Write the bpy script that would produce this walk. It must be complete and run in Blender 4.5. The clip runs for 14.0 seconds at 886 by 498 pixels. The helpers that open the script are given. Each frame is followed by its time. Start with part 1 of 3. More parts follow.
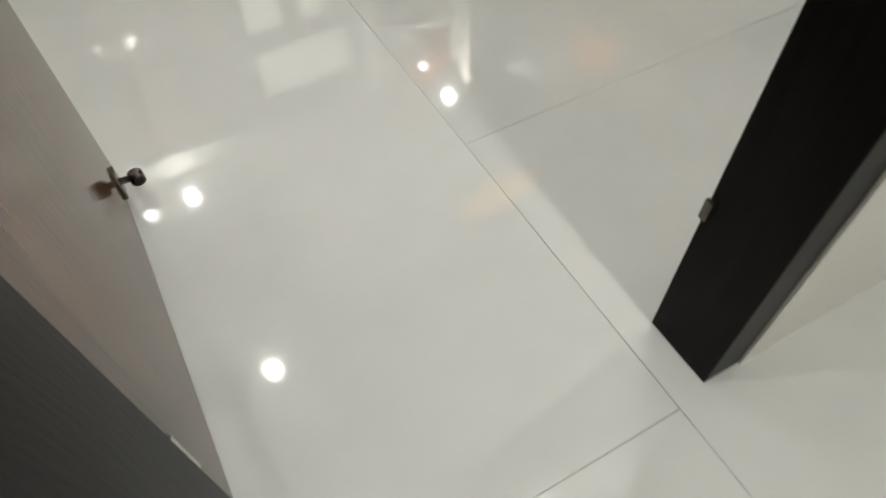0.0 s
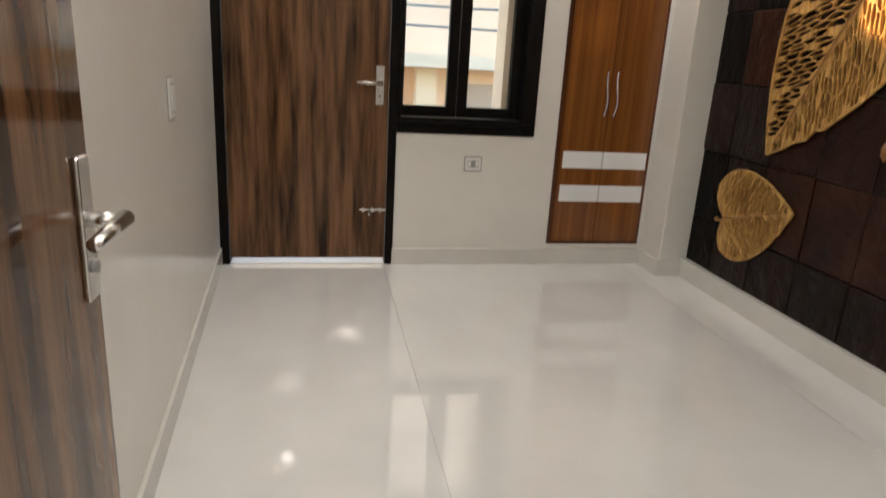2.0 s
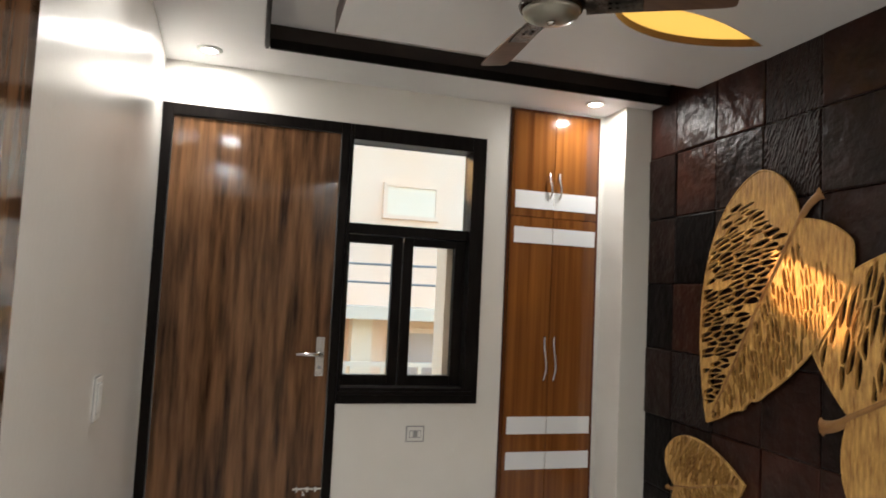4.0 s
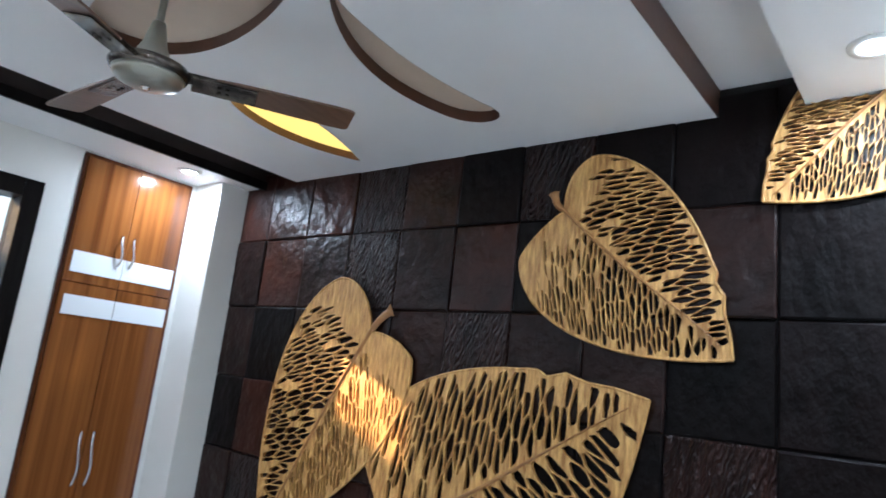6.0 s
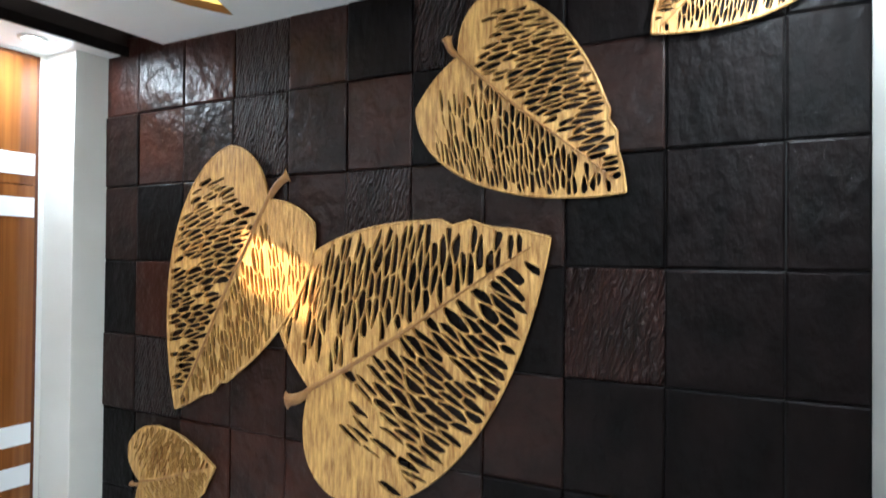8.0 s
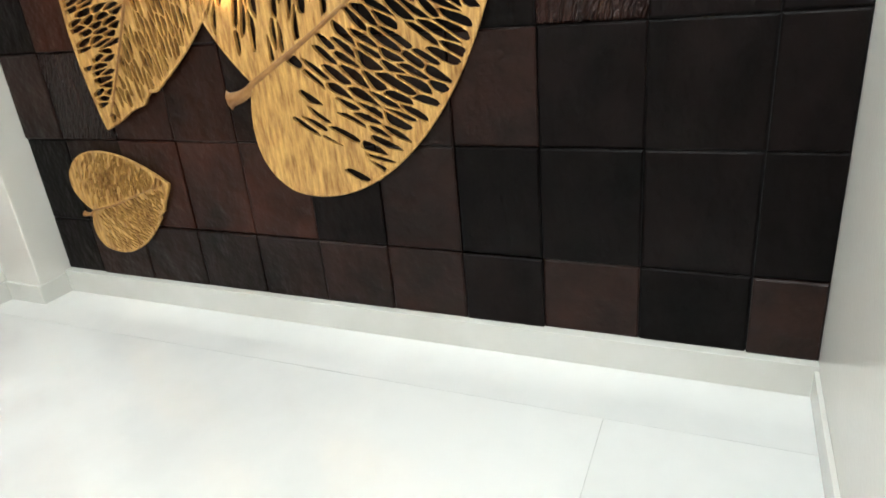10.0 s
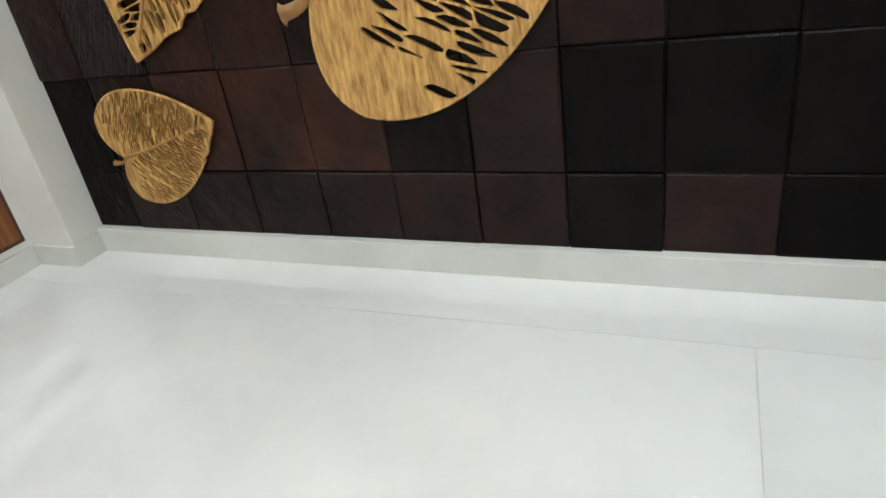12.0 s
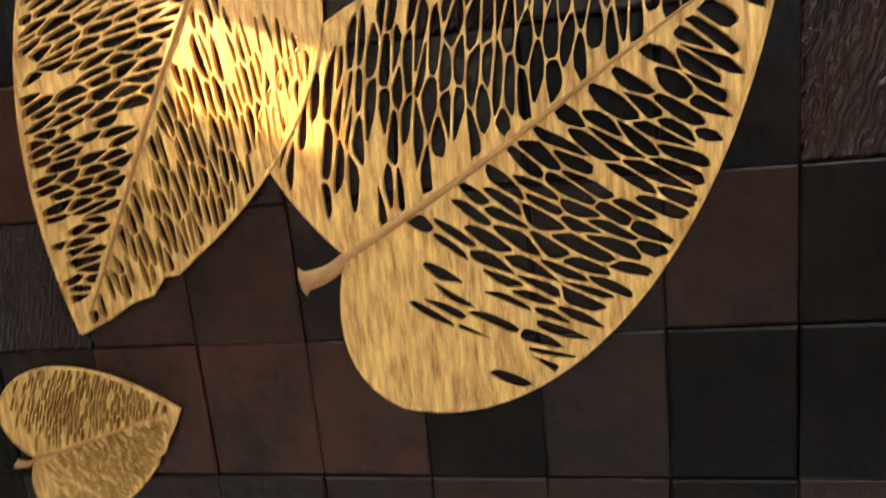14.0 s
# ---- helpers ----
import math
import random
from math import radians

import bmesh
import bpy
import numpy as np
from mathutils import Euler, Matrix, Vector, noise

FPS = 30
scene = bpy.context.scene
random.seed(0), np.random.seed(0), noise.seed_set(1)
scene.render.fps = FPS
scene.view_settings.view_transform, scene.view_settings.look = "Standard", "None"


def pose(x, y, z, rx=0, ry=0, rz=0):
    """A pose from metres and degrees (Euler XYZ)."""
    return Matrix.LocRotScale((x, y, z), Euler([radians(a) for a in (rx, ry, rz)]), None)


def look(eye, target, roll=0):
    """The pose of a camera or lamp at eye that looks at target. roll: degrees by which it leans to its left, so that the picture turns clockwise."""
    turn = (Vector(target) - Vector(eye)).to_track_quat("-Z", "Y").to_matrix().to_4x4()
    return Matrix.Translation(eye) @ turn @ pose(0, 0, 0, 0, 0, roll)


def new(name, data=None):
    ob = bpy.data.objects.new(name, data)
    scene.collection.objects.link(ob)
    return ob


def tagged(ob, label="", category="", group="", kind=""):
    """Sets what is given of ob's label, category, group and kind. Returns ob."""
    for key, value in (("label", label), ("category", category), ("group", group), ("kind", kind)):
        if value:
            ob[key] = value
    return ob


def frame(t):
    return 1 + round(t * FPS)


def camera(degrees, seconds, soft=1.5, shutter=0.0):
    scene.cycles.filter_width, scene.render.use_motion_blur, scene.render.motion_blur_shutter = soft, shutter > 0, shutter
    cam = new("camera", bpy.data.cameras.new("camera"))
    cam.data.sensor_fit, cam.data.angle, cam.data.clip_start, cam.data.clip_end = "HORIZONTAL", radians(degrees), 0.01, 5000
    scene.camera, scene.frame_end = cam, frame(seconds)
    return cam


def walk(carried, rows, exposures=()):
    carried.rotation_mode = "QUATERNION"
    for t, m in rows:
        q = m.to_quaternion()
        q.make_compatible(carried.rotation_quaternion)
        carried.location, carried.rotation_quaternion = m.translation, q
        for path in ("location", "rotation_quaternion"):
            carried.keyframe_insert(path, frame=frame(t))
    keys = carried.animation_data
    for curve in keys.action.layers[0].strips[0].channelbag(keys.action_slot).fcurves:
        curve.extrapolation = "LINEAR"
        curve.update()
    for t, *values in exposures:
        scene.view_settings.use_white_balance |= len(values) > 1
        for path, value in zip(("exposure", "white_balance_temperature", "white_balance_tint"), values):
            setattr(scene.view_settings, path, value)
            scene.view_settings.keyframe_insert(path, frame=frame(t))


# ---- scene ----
cam = camera(68.2, 14.0, soft=1.6, shutter=0.3)
PATH = [
    (0, (0.36, -3.575, 0.98), (0.897, -2.535, -0.642), -2.2),
    (0.5, (0.464, -3.500, 0.955), (0.833, -2.226, -0.541), 0.6),
    (1, (0.467, -3.345, 0.995), (0.780, -1.770, -0.192), 2.4),
    (1.5, (0.6, -3.445, 1.109), (0.897, -1.672, 0.234), 2.7),
    (2, (0.511, -3.427, 1.121), (0.883, -1.546, 0.552), 3.3),
    (2.5, (0.505, -3.433, 1.225), (0.887, -1.496, 0.906), 2.7),
    (2.7, (0.507, -3.441, 1.235), (0.873, -1.487, 1.014), 2.4),
    (4.8, (0.449, -3.245, 1.392), (1.502, -1.574, 1.707), 3.3),
    (5, (0.484, -3.222, 1.426), (1.728, -1.69, 1.754), 2.6),
    (5.5, (0.539, -3.181, 1.453), (1.94, -1.791, 1.777), 4.6),
    (6, (0.562, -3.173, 1.469), (2.09, -1.948, 1.874), 6.4),
    (6.5, (0.574, -3.151, 1.492), (2.201, -2.07, 1.919), 5.3),
    (7, (0.578, -3.155, 1.513), (2.286, -2.201, 1.926), 4.1),
    (7.5, (0.563, -3.15, 1.498), (2.295, -2.187, 1.771), 1.8),
    (8, (0.577, -3.135, 1.426), (2.33, -2.173, 1.453), 0.5),
    (8.5, (0.581, -3.101, 1.387), (2.318, -2.142, 1.136), -2.2),
    (9, (0.544, -3.061, 1.298), (2.251, -2.151, 0.79), -2.9),
    (9.2, (0.564, -3.06, 1.285), (2.238, -2.146, 0.683), -3.4),
    (11.3, (0.787, -2.708, 1.133), (2.445, -2.068, 0.216), -9.2),
    (11.5, (0.783, -2.65, 1.147), (2.395, -1.907, 0.227), -10.0),
    (12, (0.755, -2.609, 1.091), (2.366, -1.862, 0.169), -9.1),
    (12.5, (0.809, -2.567, 1.087), (2.469, -1.938, 0.165), -7.1),
    (13, (0.968, -2.39, 1.115), (2.646, -1.704, 0.27), -5.1),
    (13.5, (1.09, -2.216, 1.132), (2.877, -1.56, 0.521), -3.2),
    (14, (1.083, -2.02, 1.21), (3.009, -1.637, 0.833), -5.6),
]
walk(cam, [(t, look(e, g, r)) for t, e, g, r in PATH],
     exposures=[(0.0, 2.65, 6400, 3), (1.0, 2.75, 6500, 7), (2.7, 2.8, 6900, 10), (5.0, 2.6, 5800, 7), (6.5, 3.55, 4750, 3), (7.5, 3.6, 4850, 2), (8.5, 4.05, 5800, 0), (9.0, 4.15, 6000, 0), (11.5, 3.6, 5800, 0), (12.5, 3.58, 5800, 0), (13.5, 3.7, 6150, 0), (14.0, 3.85, 6150, 0)])

# ---- world, sun, lamps ----
world = bpy.data.worlds.new("world")
scene.world = world
world.use_nodes = True
wn = world.node_tree
sky = wn.nodes.new("ShaderNodeTexSky")
sky.sky_type = 'NISHITA'
sky.sun_disc = False
SUN_WAY = Vector((0.985, -1.2, -0.5)).normalized()
sky.sun_elevation = math.asin(-SUN_WAY.z)
sky.sun_rotation = math.atan2(-SUN_WAY.x, -SUN_WAY.y)
wn.links.new(sky.outputs[0], wn.nodes["Background"].inputs[0])
wn.nodes["Background"].inputs[1].default_value = 0.15
sun = new("sun", bpy.data.lights.new("sun", 'SUN'))
sun.data.energy, sun.data.angle, sun.data.color = 2.0, radians(0.5), (1.0, 0.56, 0.21)
sun.matrix_world = look((-6, 8, 6), Vector((-6, 8, 6)) + SUN_WAY)

W, NEAR, HC = 2.545, -3.29, 2.465        # mural wall, entrance wall, upper ceiling
SOF, PAN = 2.362, 2.370                   # soffit and centre panel undersides
LAMPS = [(0.21, -0.215), (2.19, -0.215), (0.24, -1.69), (0.20, -3.06), (1.12, -3.06), (2.25, -3.05)]
for lx, ly in LAMPS:
    lamp = new("downlight_lamp", bpy.data.lights.new("downlight_lamp", 'AREA'))
    lamp.data.shape, lamp.data.size, lamp.data.energy = 'DISK', 0.058, 1.0
    lamp.data.color = (1.0, 0.97, 0.93)
    lamp.matrix_world = pose(lx, ly, SOF - 0.012)
hall = new("hall_lamp", bpy.data.lights.new("hall_lamp", 'AREA'))
hall.data.shape, hall.data.size, hall.data.energy, hall.data.color = 'DISK', 0.12, 3.6, (1.0, 0.95, 0.88)
hall.matrix_world = pose(0.9, -4.5, 2.43)


# ---- materials ----
def mat(name, c1, c2=None, rough=0.5, metal=0.0, scale=6.0, stretch=(1, 1, 1), bump=0.0, dist=0.01, detail=6.0, fine=0.0, rnd=0.0, ramp=(0.3, 0.7), spec=0.5, coat=0.0, bscale=4.0, rings=0.0):
    m = bpy.data.materials.new(name)
    m.use_nodes = True
    nt = m.node_tree
    N, L = nt.nodes, nt.links
    b = N["Principled BSDF"]
    b.inputs["Roughness"].default_value = rough
    b.inputs["Metallic"].default_value = metal
    b.inputs["Specular IOR Level"].default_value = spec
    b.inputs["Coat Weight"].default_value = coat
    b.inputs["Coat Roughness"].default_value = 0.04
    tc, mp = N.new("ShaderNodeTexCoord"), N.new("ShaderNodeMapping")
    mp.inputs["Scale"].default_value = stretch
    L.new(tc.outputs["Object"], mp.inputs[0])
    vec = mp.outputs[0]
    oi = N.new("ShaderNodeObjectInfo")
    if rnd:
        off = N.new("ShaderNodeVectorMath")
        off.operation = 'ADD'
        mul = N.new("ShaderNodeMath")
        mul.operation = 'MULTIPLY'
        mul.inputs[1].default_value = 57.0
        L.new(oi.outputs["Random"], mul.inputs[0])
        L.new(vec, off.inputs[0])
        L.new(mul.outputs[0], off.inputs[1])
        vec = off.outputs[0]
    n1 = N.new("ShaderNodeTexNoise")
    n1.inputs["Scale"].default_value, n1.inputs["Detail"].default_value = scale, detail
    n1.inputs["Roughness"].default_value = 0.6
    L.new(vec, n1.inputs["Vector"])
    cr = N.new("ShaderNodeValToRGB")
    cr.color_ramp.elements[0].position, cr.color_ramp.elements[1].position = ramp
    cr.color_ramp.elements[0].color = (*c1, 1)
    cr.color_ramp.elements[1].color = (*(c2 or c1), 1)
    L.new(n1.outputs["Fac"], cr.inputs[0])
    col = cr.outputs[0]
    if rnd:
        hsv = N.new("ShaderNodeHueSaturation")
        mr = N.new("ShaderNodeMapRange")
        mr.inputs["To Min"].default_value, mr.inputs["To Max"].default_value = 1 - rnd, 1 + rnd
        L.new(oi.outputs["Random"], mr.inputs["Value"])
        L.new(mr.outputs[0], hsv.inputs["Value"])
        L.new(col, hsv.inputs["Color"])
        col = hsv.outputs[0]
    L.new(col, b.inputs["Base Color"])
    if bump:
        n2 = N.new("ShaderNodeTexNoise")
        n2.inputs["Scale"].default_value, n2.inputs["Detail"].default_value = scale * bscale, 4.0
        L.new(vec, n2.inputs["Vector"])
        bp = N.new("ShaderNodeBump")
        bp.inputs["Strength"].default_value, bp.inputs["Distance"].default_value = bump, dist
        L.new(n2.outputs["Fac"], bp.inputs["Height"])
        if rings:
            wv = N.new("ShaderNodeTexWave")
            wv.wave_type, wv.bands_direction = 'RINGS', 'X'
            wv.inputs["Scale"].default_value, wv.inputs["Distortion"].default_value = rings, 9.0
            wv.inputs["Detail"].default_value, wv.inputs["Detail Scale"].default_value = 3.0, 1.5
            L.new(vec, wv.inputs["Vector"])
            mx = N.new("ShaderNodeMath")
            mx.operation = 'MULTIPLY_ADD'
            mx.inputs[1].default_value = 0.22
            L.new(wv.outputs["Fac"], mx.inputs[0])
            L.new(n2.outputs["Fac"], mx.inputs[2])
            L.new(mx.outputs[0], bp.inputs["Height"])
        L.new(bp.outputs[0], b.inputs["Normal"])
    return m


def glow(name, color, strength):
    m = bpy.data.materials.new(name)
    m.use_nodes = True
    b = m.node_tree.nodes["Principled BSDF"]
    b.inputs["Base Color"].default_value = (*color, 1)
    b.inputs["Emission Color"].default_value = (*color, 1)
    b.inputs["Emission Strength"].default_value = strength
    return m


PAINT = mat("wall_paint", (0.72, 0.70, 0.655), (0.76, 0.74, 0.70), rough=0.22, scale=2.5, bump=0.06, bscale=30)
CEIL = mat("ceiling_paint", (0.74, 0.735, 0.73), (0.78, 0.775, 0.77), rough=0.6, scale=2.0, bump=0.04, bscale=30)
MARBLE = mat("marble", (0.66, 0.665, 0.66), (0.79, 0.79, 0.78), rough=0.045, scale=1.1, detail=9, rnd=0.015, ramp=(0.25, 0.6), spec=1.0, coat=0.35)
SKIRT = mat("skirting_marble", (0.62, 0.61, 0.57), (0.7, 0.69, 0.66), rough=0.15, scale=3.0)
GROUT = mat("joint", (0.6, 0.59, 0.57), rough=0.8)
BLACKWOOD = mat("black_frame", (0.005, 0.004, 0.004), (0.011, 0.009, 0.008), rough=0.32, spec=0.05, scale=12, stretch=(4, 4, 0.4), bump=0.05)
DOORWOOD = mat("door_laminate", (0.024, 0.010, 0.005), (0.22, 0.108, 0.05), rough=0.085, spec=0.28, scale=3.6, stretch=(5.5, 5.5, 0.42), detail=10, ramp=(0.34, 0.68), bump=0.03)
WARDWOOD = mat("wardrobe_laminate", (0.095, 0.028, 0.007), (0.26, 0.095, 0.022), rough=0.14, scale=3.4, stretch=(6, 6, 0.10), detail=4, ramp=(0.32, 0.70), rnd=0.08, bump=0.02)
WARDDARK = mat("wardrobe_stile", (0.05, 0.015, 0.006), (0.13, 0.04, 0.014), rough=0.2, scale=4.5, stretch=(9, 9, 0.22))
WHITELAM = mat("white_laminate", (0.78, 0.8, 0.82), (0.82, 0.83, 0.85), rough=0.12, scale=3)
CHROME = mat("brushed_steel", (0.6, 0.58, 0.55), (0.7, 0.68, 0.66), rough=0.22, metal=1.0, scale=20, stretch=(1, 1, 8))
BLOCK = mat("wood_block", (0.009, 0.003, 0.002), (0.050, 0.015, 0.009), spec=0.22, rough=0.34, scale=6.0, detail=9, rnd=0.3, ramp=(0.28, 0.74), bump=0.8, dist=0.02, bscale=2.0)
BLOCKB = mat("brown_block", (0.0045, 0.0018, 0.0014), (0.022, 0.008, 0.0055), spec=0.2, rough=0.36, scale=6.0, detail=9, rnd=0.35, ramp=(0.3, 0.76), bump=0.8, dist=0.02, bscale=2.0)
BLOCKG = mat("ringed_block", (0.004, 0.0016, 0.0012), (0.024, 0.008, 0.0055), spec=0.24, rough=0.32, scale=6.0, stretch=(1, 1.7, 0.55), detail=9, rnd=0.3, ramp=(0.32, 0.75), bump=1.0, dist=0.03, bscale=3.2, rings=16.0)
BLOCKD = mat("black_block", (0.0015, 0.0011, 0.0011), (0.0078, 0.0045, 0.0042), spec=0.1, rough=0.42, scale=6.0, stretch=(1, 1.6, 1.0), detail=9, rnd=0.4, ramp=(0.3, 0.8), bump=0.7, dist=0.014, bscale=2.2)
BACK = mat("mural_back", (0.003, 0.003, 0.003), rough=0.8)
GOLD = mat("gold_leaf", (0.22, 0.085, 0.013), (0.68, 0.41, 0.125), rough=0.42, scale=75.0, stretch=(1, 1, 0.16), detail=8, ramp=(0.3, 0.66), bump=0.9, dist=0.006, bscale=1.6)
GOLDRIB = mat("gold_rib", (0.20, 0.085, 0.02), (0.36, 0.18, 0.05), rough=0.4, scale=14, bump=0.4)
BROWN = mat("brown_trim", (0.055, 0.022, 0.012), (0.085, 0.036, 0.02), rough=0.35, scale=10, stretch=(1, 1, 4), bump=0.1)
RIM = mat("recess_rim_brown", (0.06, 0.023, 0.011), (0.095, 0.038, 0.019), rough=0.35, scale=10, bump=0.1)
DARKTRIM = mat("dark_trim", (0.014, 0.008, 0.006), (0.028, 0.016, 0.012), rough=0.3, scale=10, bump=0.1)
CREAM = mat("cove_cream", (0.62, 0.50, 0.38), (0.70, 0.58, 0.46), rough=0.6, scale=3)
FANMETAL = mat("fan_body", (0.26, 0.25, 0.20), (0.34, 0.32, 0.27), rough=0.3, metal=0.6, scale=8)
FANDARK = mat("fan_bronze", (0.018, 0.014, 0.012), (0.20, 0.17, 0.14), rough=0.22, metal=0.8, scale=14, ramp=(0.4, 0.6))
BLADE = mat("fan_blade", (0.10, 0.055, 0.036), (0.165, 0.098, 0.068), rough=0.35, scale=7, stretch=(1, 6, 1), metal=0.2)
PLASTIC = mat("white_plastic", (0.7, 0.69, 0.66), (0.75, 0.74, 0.71), rough=0.3)
GREY = mat("grey_plastic", (0.25, 0.25, 0.25), (0.3, 0.3, 0.3), rough=0.4)
LED = glow("led_disc", (1.0, 0.98, 0.95), 6.0)
# The recess's warm light, given off by an added sheet
RECESSGLOW = glow("warm_recess_glow", (1.0, 0.58, 0.12), 0.15)
FACADE = mat("pink_plaster", (0.94, 0.64, 0.44), (0.96, 0.72, 0.54), rough=0.8, scale=1.2, bump=0.1)
FACADE2 = mat("pale_plaster", (0.95, 0.76, 0.56), (0.97, 0.82, 0.64), rough=0.8, scale=1.2)
FACGREY = mat("grey_shutter", (0.48, 0.37, 0.31), (0.58, 0.46, 0.40), rough=0.6, scale=3)
ASPHALT = mat("asphalt", (0.04, 0.04, 0.04), (0.065, 0.06, 0.06), rough=0.9, scale=8, bump=0.3)
GLASS = bpy.data.materials.new("clear_glass")
GLASS.use_nodes = True
gb = GLASS.node_tree.nodes["Principled BSDF"]
gb.inputs["Transmission Weight"].default_value, gb.inputs["Roughness"].default_value, gb.inputs["IOR"].default_value = 1.0, 0.0, 1.1


# ---- builders ----
def add_box(bm, x0, x1, y0, y1, z0, z1, bev=0.0):
    r = bmesh.ops.create_cube(bm, size=1.0, matrix=Matrix.Translation(((x0 + x1) / 2, (y0 + y1) / 2, (z0 + z1) / 2)) @ Matrix.Diagonal((x1 - x0, y1 - y0, z1 - z0, 1)))
    if bev:
        es = {e for v in r["verts"] for e in v.link_edges}
        bmesh.ops.bevel(bm, geom=list(es), offset=bev, segments=2, affect='EDGES', profile=0.5)


def add_tube(bm, a, b, r0, r1=None, n=20, caps=True):
    a, b = Vector(a), Vector(b)
    d = b - a
    m = Matrix.Translation((a + b) / 2) @ d.to_track_quat('Z', 'Y').to_matrix().to_4x4()
    bmesh.ops.create_cone(bm, cap_ends=caps, segments=n, radius1=r0, radius2=r0 if r1 is None else r1, depth=d.length, matrix=m)


def add_lathe(bm, prof, at, n=40):
    rings = []
    for r, z in prof:
        rings.append([bm.verts.new((at[0] + r * math.cos(2 * math.pi * k / n), at[1] + r * math.sin(2 * math.pi * k / n), at[2] + z)) for k in range(n)])
    for p, q in zip(rings, rings[1:]):
        for k in range(n):
            bm.faces.new((p[k], p[(k + 1) % n], q[(k + 1) % n], q[k]))
    bm.faces.new(rings[0])
    bm.faces.new(rings[-1])


def part(name, bm, material, parent=None, label="", smooth=False):
    bmesh.ops.recalc_face_normals(bm, faces=bm.faces)
    me = bpy.data.meshes.new(name)
    bm.to_mesh(me)
    bm.free()
    if smooth:
        for p in me.polygons:
            p.use_smooth = True
    me.materials.append(material)
    ob = new(name, me)
    if parent:
        ob.parent = parent
    return tagged(ob, label)


def box_part(name, dims, material, parent=None, label="", bev=0.0):
    bm = bmesh.new()
    add_box(bm, *dims, bev)
    return part(name, bm, material, parent, label)


def boxes_part(name, many, material, parent=None, label="", bev=0.0):
    bm = bmesh.new()
    for d in many:
        add_box(bm, *d, bev)
    return part(name, bm, material, parent, label)


def thing(name, label, category, at=(0, 0, 0), group="", kind=""):
    e = new(name)
    e.empty_display_size = 0.1
    e.matrix_basis = pose(*at)
    return tagged(e, label, category, group, kind)


def under(parent):
    """Shift for parts given in world metres under a thing placed at its base."""
    return parent.matrix_basis.inverted()


def settle(parent):
    inv = under(parent)
    for c in parent.children:
        c.matrix_parent_inverse = inv


# ---- setting ----
def structure(ob, label, category):
    return tagged(ob, label, category, kind="structure")


T = 0.2
wall_far = boxes_part("wall_north", [
    (0.0, 1.785, 0, T, 2.15, HC), (0.895, 1.785, 0, T, 0, 0.72), (1.652, 1.785, 0, T, 0.72, 2.15),
    (1.785, 2.345, 0, T, 0, 0.118), (1.785, 2.345, 0, T, 2.352, HC), (2.345, W + 0.15, 0, T, 0, HC)], PAINT)
structure(wall_far, "cream painted wall with door, window and wardrobe recess", "wall")
WEST_LEAN = 0.045        # the side wall runs slightly out of square


def lean(ob):
    for v in ob.data.vertices:
        v.co.x -= WEST_LEAN * v.co.y
    return ob


structure(lean(box_part("wall_west", (-0.15, 0, -3.39, T, 0, HC), PAINT)), "plain cream satin painted side wall", "wall")
wall_mural = structure(box_part("wall_east", (W, W + 0.15, -3.47, 0, 0, HC), BACK), "feature wall covered in dark wooden blocks", "wall")
structure(boxes_part("wall_south", [(0, 0.13, -3.39, NEAR, 0, HC), (0.988, W, -3.39, NEAR, 0, HC), (0.13, 0.988, -3.39, NEAR, 2.15, HC)], PAINT), "cream painted entrance wall with doorway", "wall")
structure(box_part("pillar", (2.37, 2.5385, -0.232, 0, 0, SOF), PAINT, bev=0.004), "white painted square corner pillar", "pillar")
structure(boxes_part("hall_walls", [(-1.5, -1.35, -6.0, -3.39, 0, 2.6), (W + 0.05, W + 0.2, -6.0, -3.47, 0, 2.6), (-1.35, W + 0.05, -6.0, -5.85, 0, 2.6), (-1.35, -0.15, -3.39, -3.24, 0, 2.6)], PAINT), "plain painted walls of the hall outside", "wall")
structure(box_part("hall_ceiling", (-1.5, W + 0.2, -6.0, -3.39, 2.6, 2.7), CEIL), "plain white hall ceiling", "ceiling")
structure(box_part("ceiling", (-0.15, W + 0.15, -3.39, T, HC, HC + 0.12), CEIL), "white painted upper ceiling", "ceiling")
soffit = structure(boxes_part("ceiling_soffit", [(0, W, -0.365, 0, SOF, HC), (0, 0.45, -2.862, -0.365, SOF, HC), (0, W, NEAR, -2.862, SOF, HC)], CEIL), "white lowered ceiling border with downlights", "ceiling")
structure(boxes_part("trim", [(0.454, W, -0.369, -0.366, SOF - 0.002, HC - 0.001), (0.451, 0.454, -2.858, -0.369, SOF - 0.002, HC - 0.001)], DARKTRIM), "dark brown edge of the ceiling border", "trim")
structure(boxes_part("trim", [(0.475, W, -0.386, -0.3695, SOF - 0.014, SOF + 0.032), (0.4545, 0.471, -2.85, -0.3695, SOF - 0.014, SOF + 0.032)], BLACKWOOD, bev=0.002), "black beading under the edge of the ceiling border", "trim")

# centre ceiling panel with leaf-shaped recesses
from mathutils.geometry import delaunay_2d_cdt


def bez(p0, p1, p2, p3, n):
    out = []
    for k in range(n):
        t = k / n
        u = 1 - t
        out.append(Vector(p0) * u ** 3 + Vector(p1) * 3 * u * u * t + Vector(p2) * 3 * u * t * t + Vector(p3) * t ** 3)
    return out


def inside(p, poly):
    hit = False
    for k in range(len(poly)):
        a, b = poly[k], poly[k - 1]
        if (a.y > p.y) != (b.y > p.y) and p.x < (b.x - a.x) * (p.y - a.y) / (b.y - a.y) + a.x:
            hit = not hit
    return hit


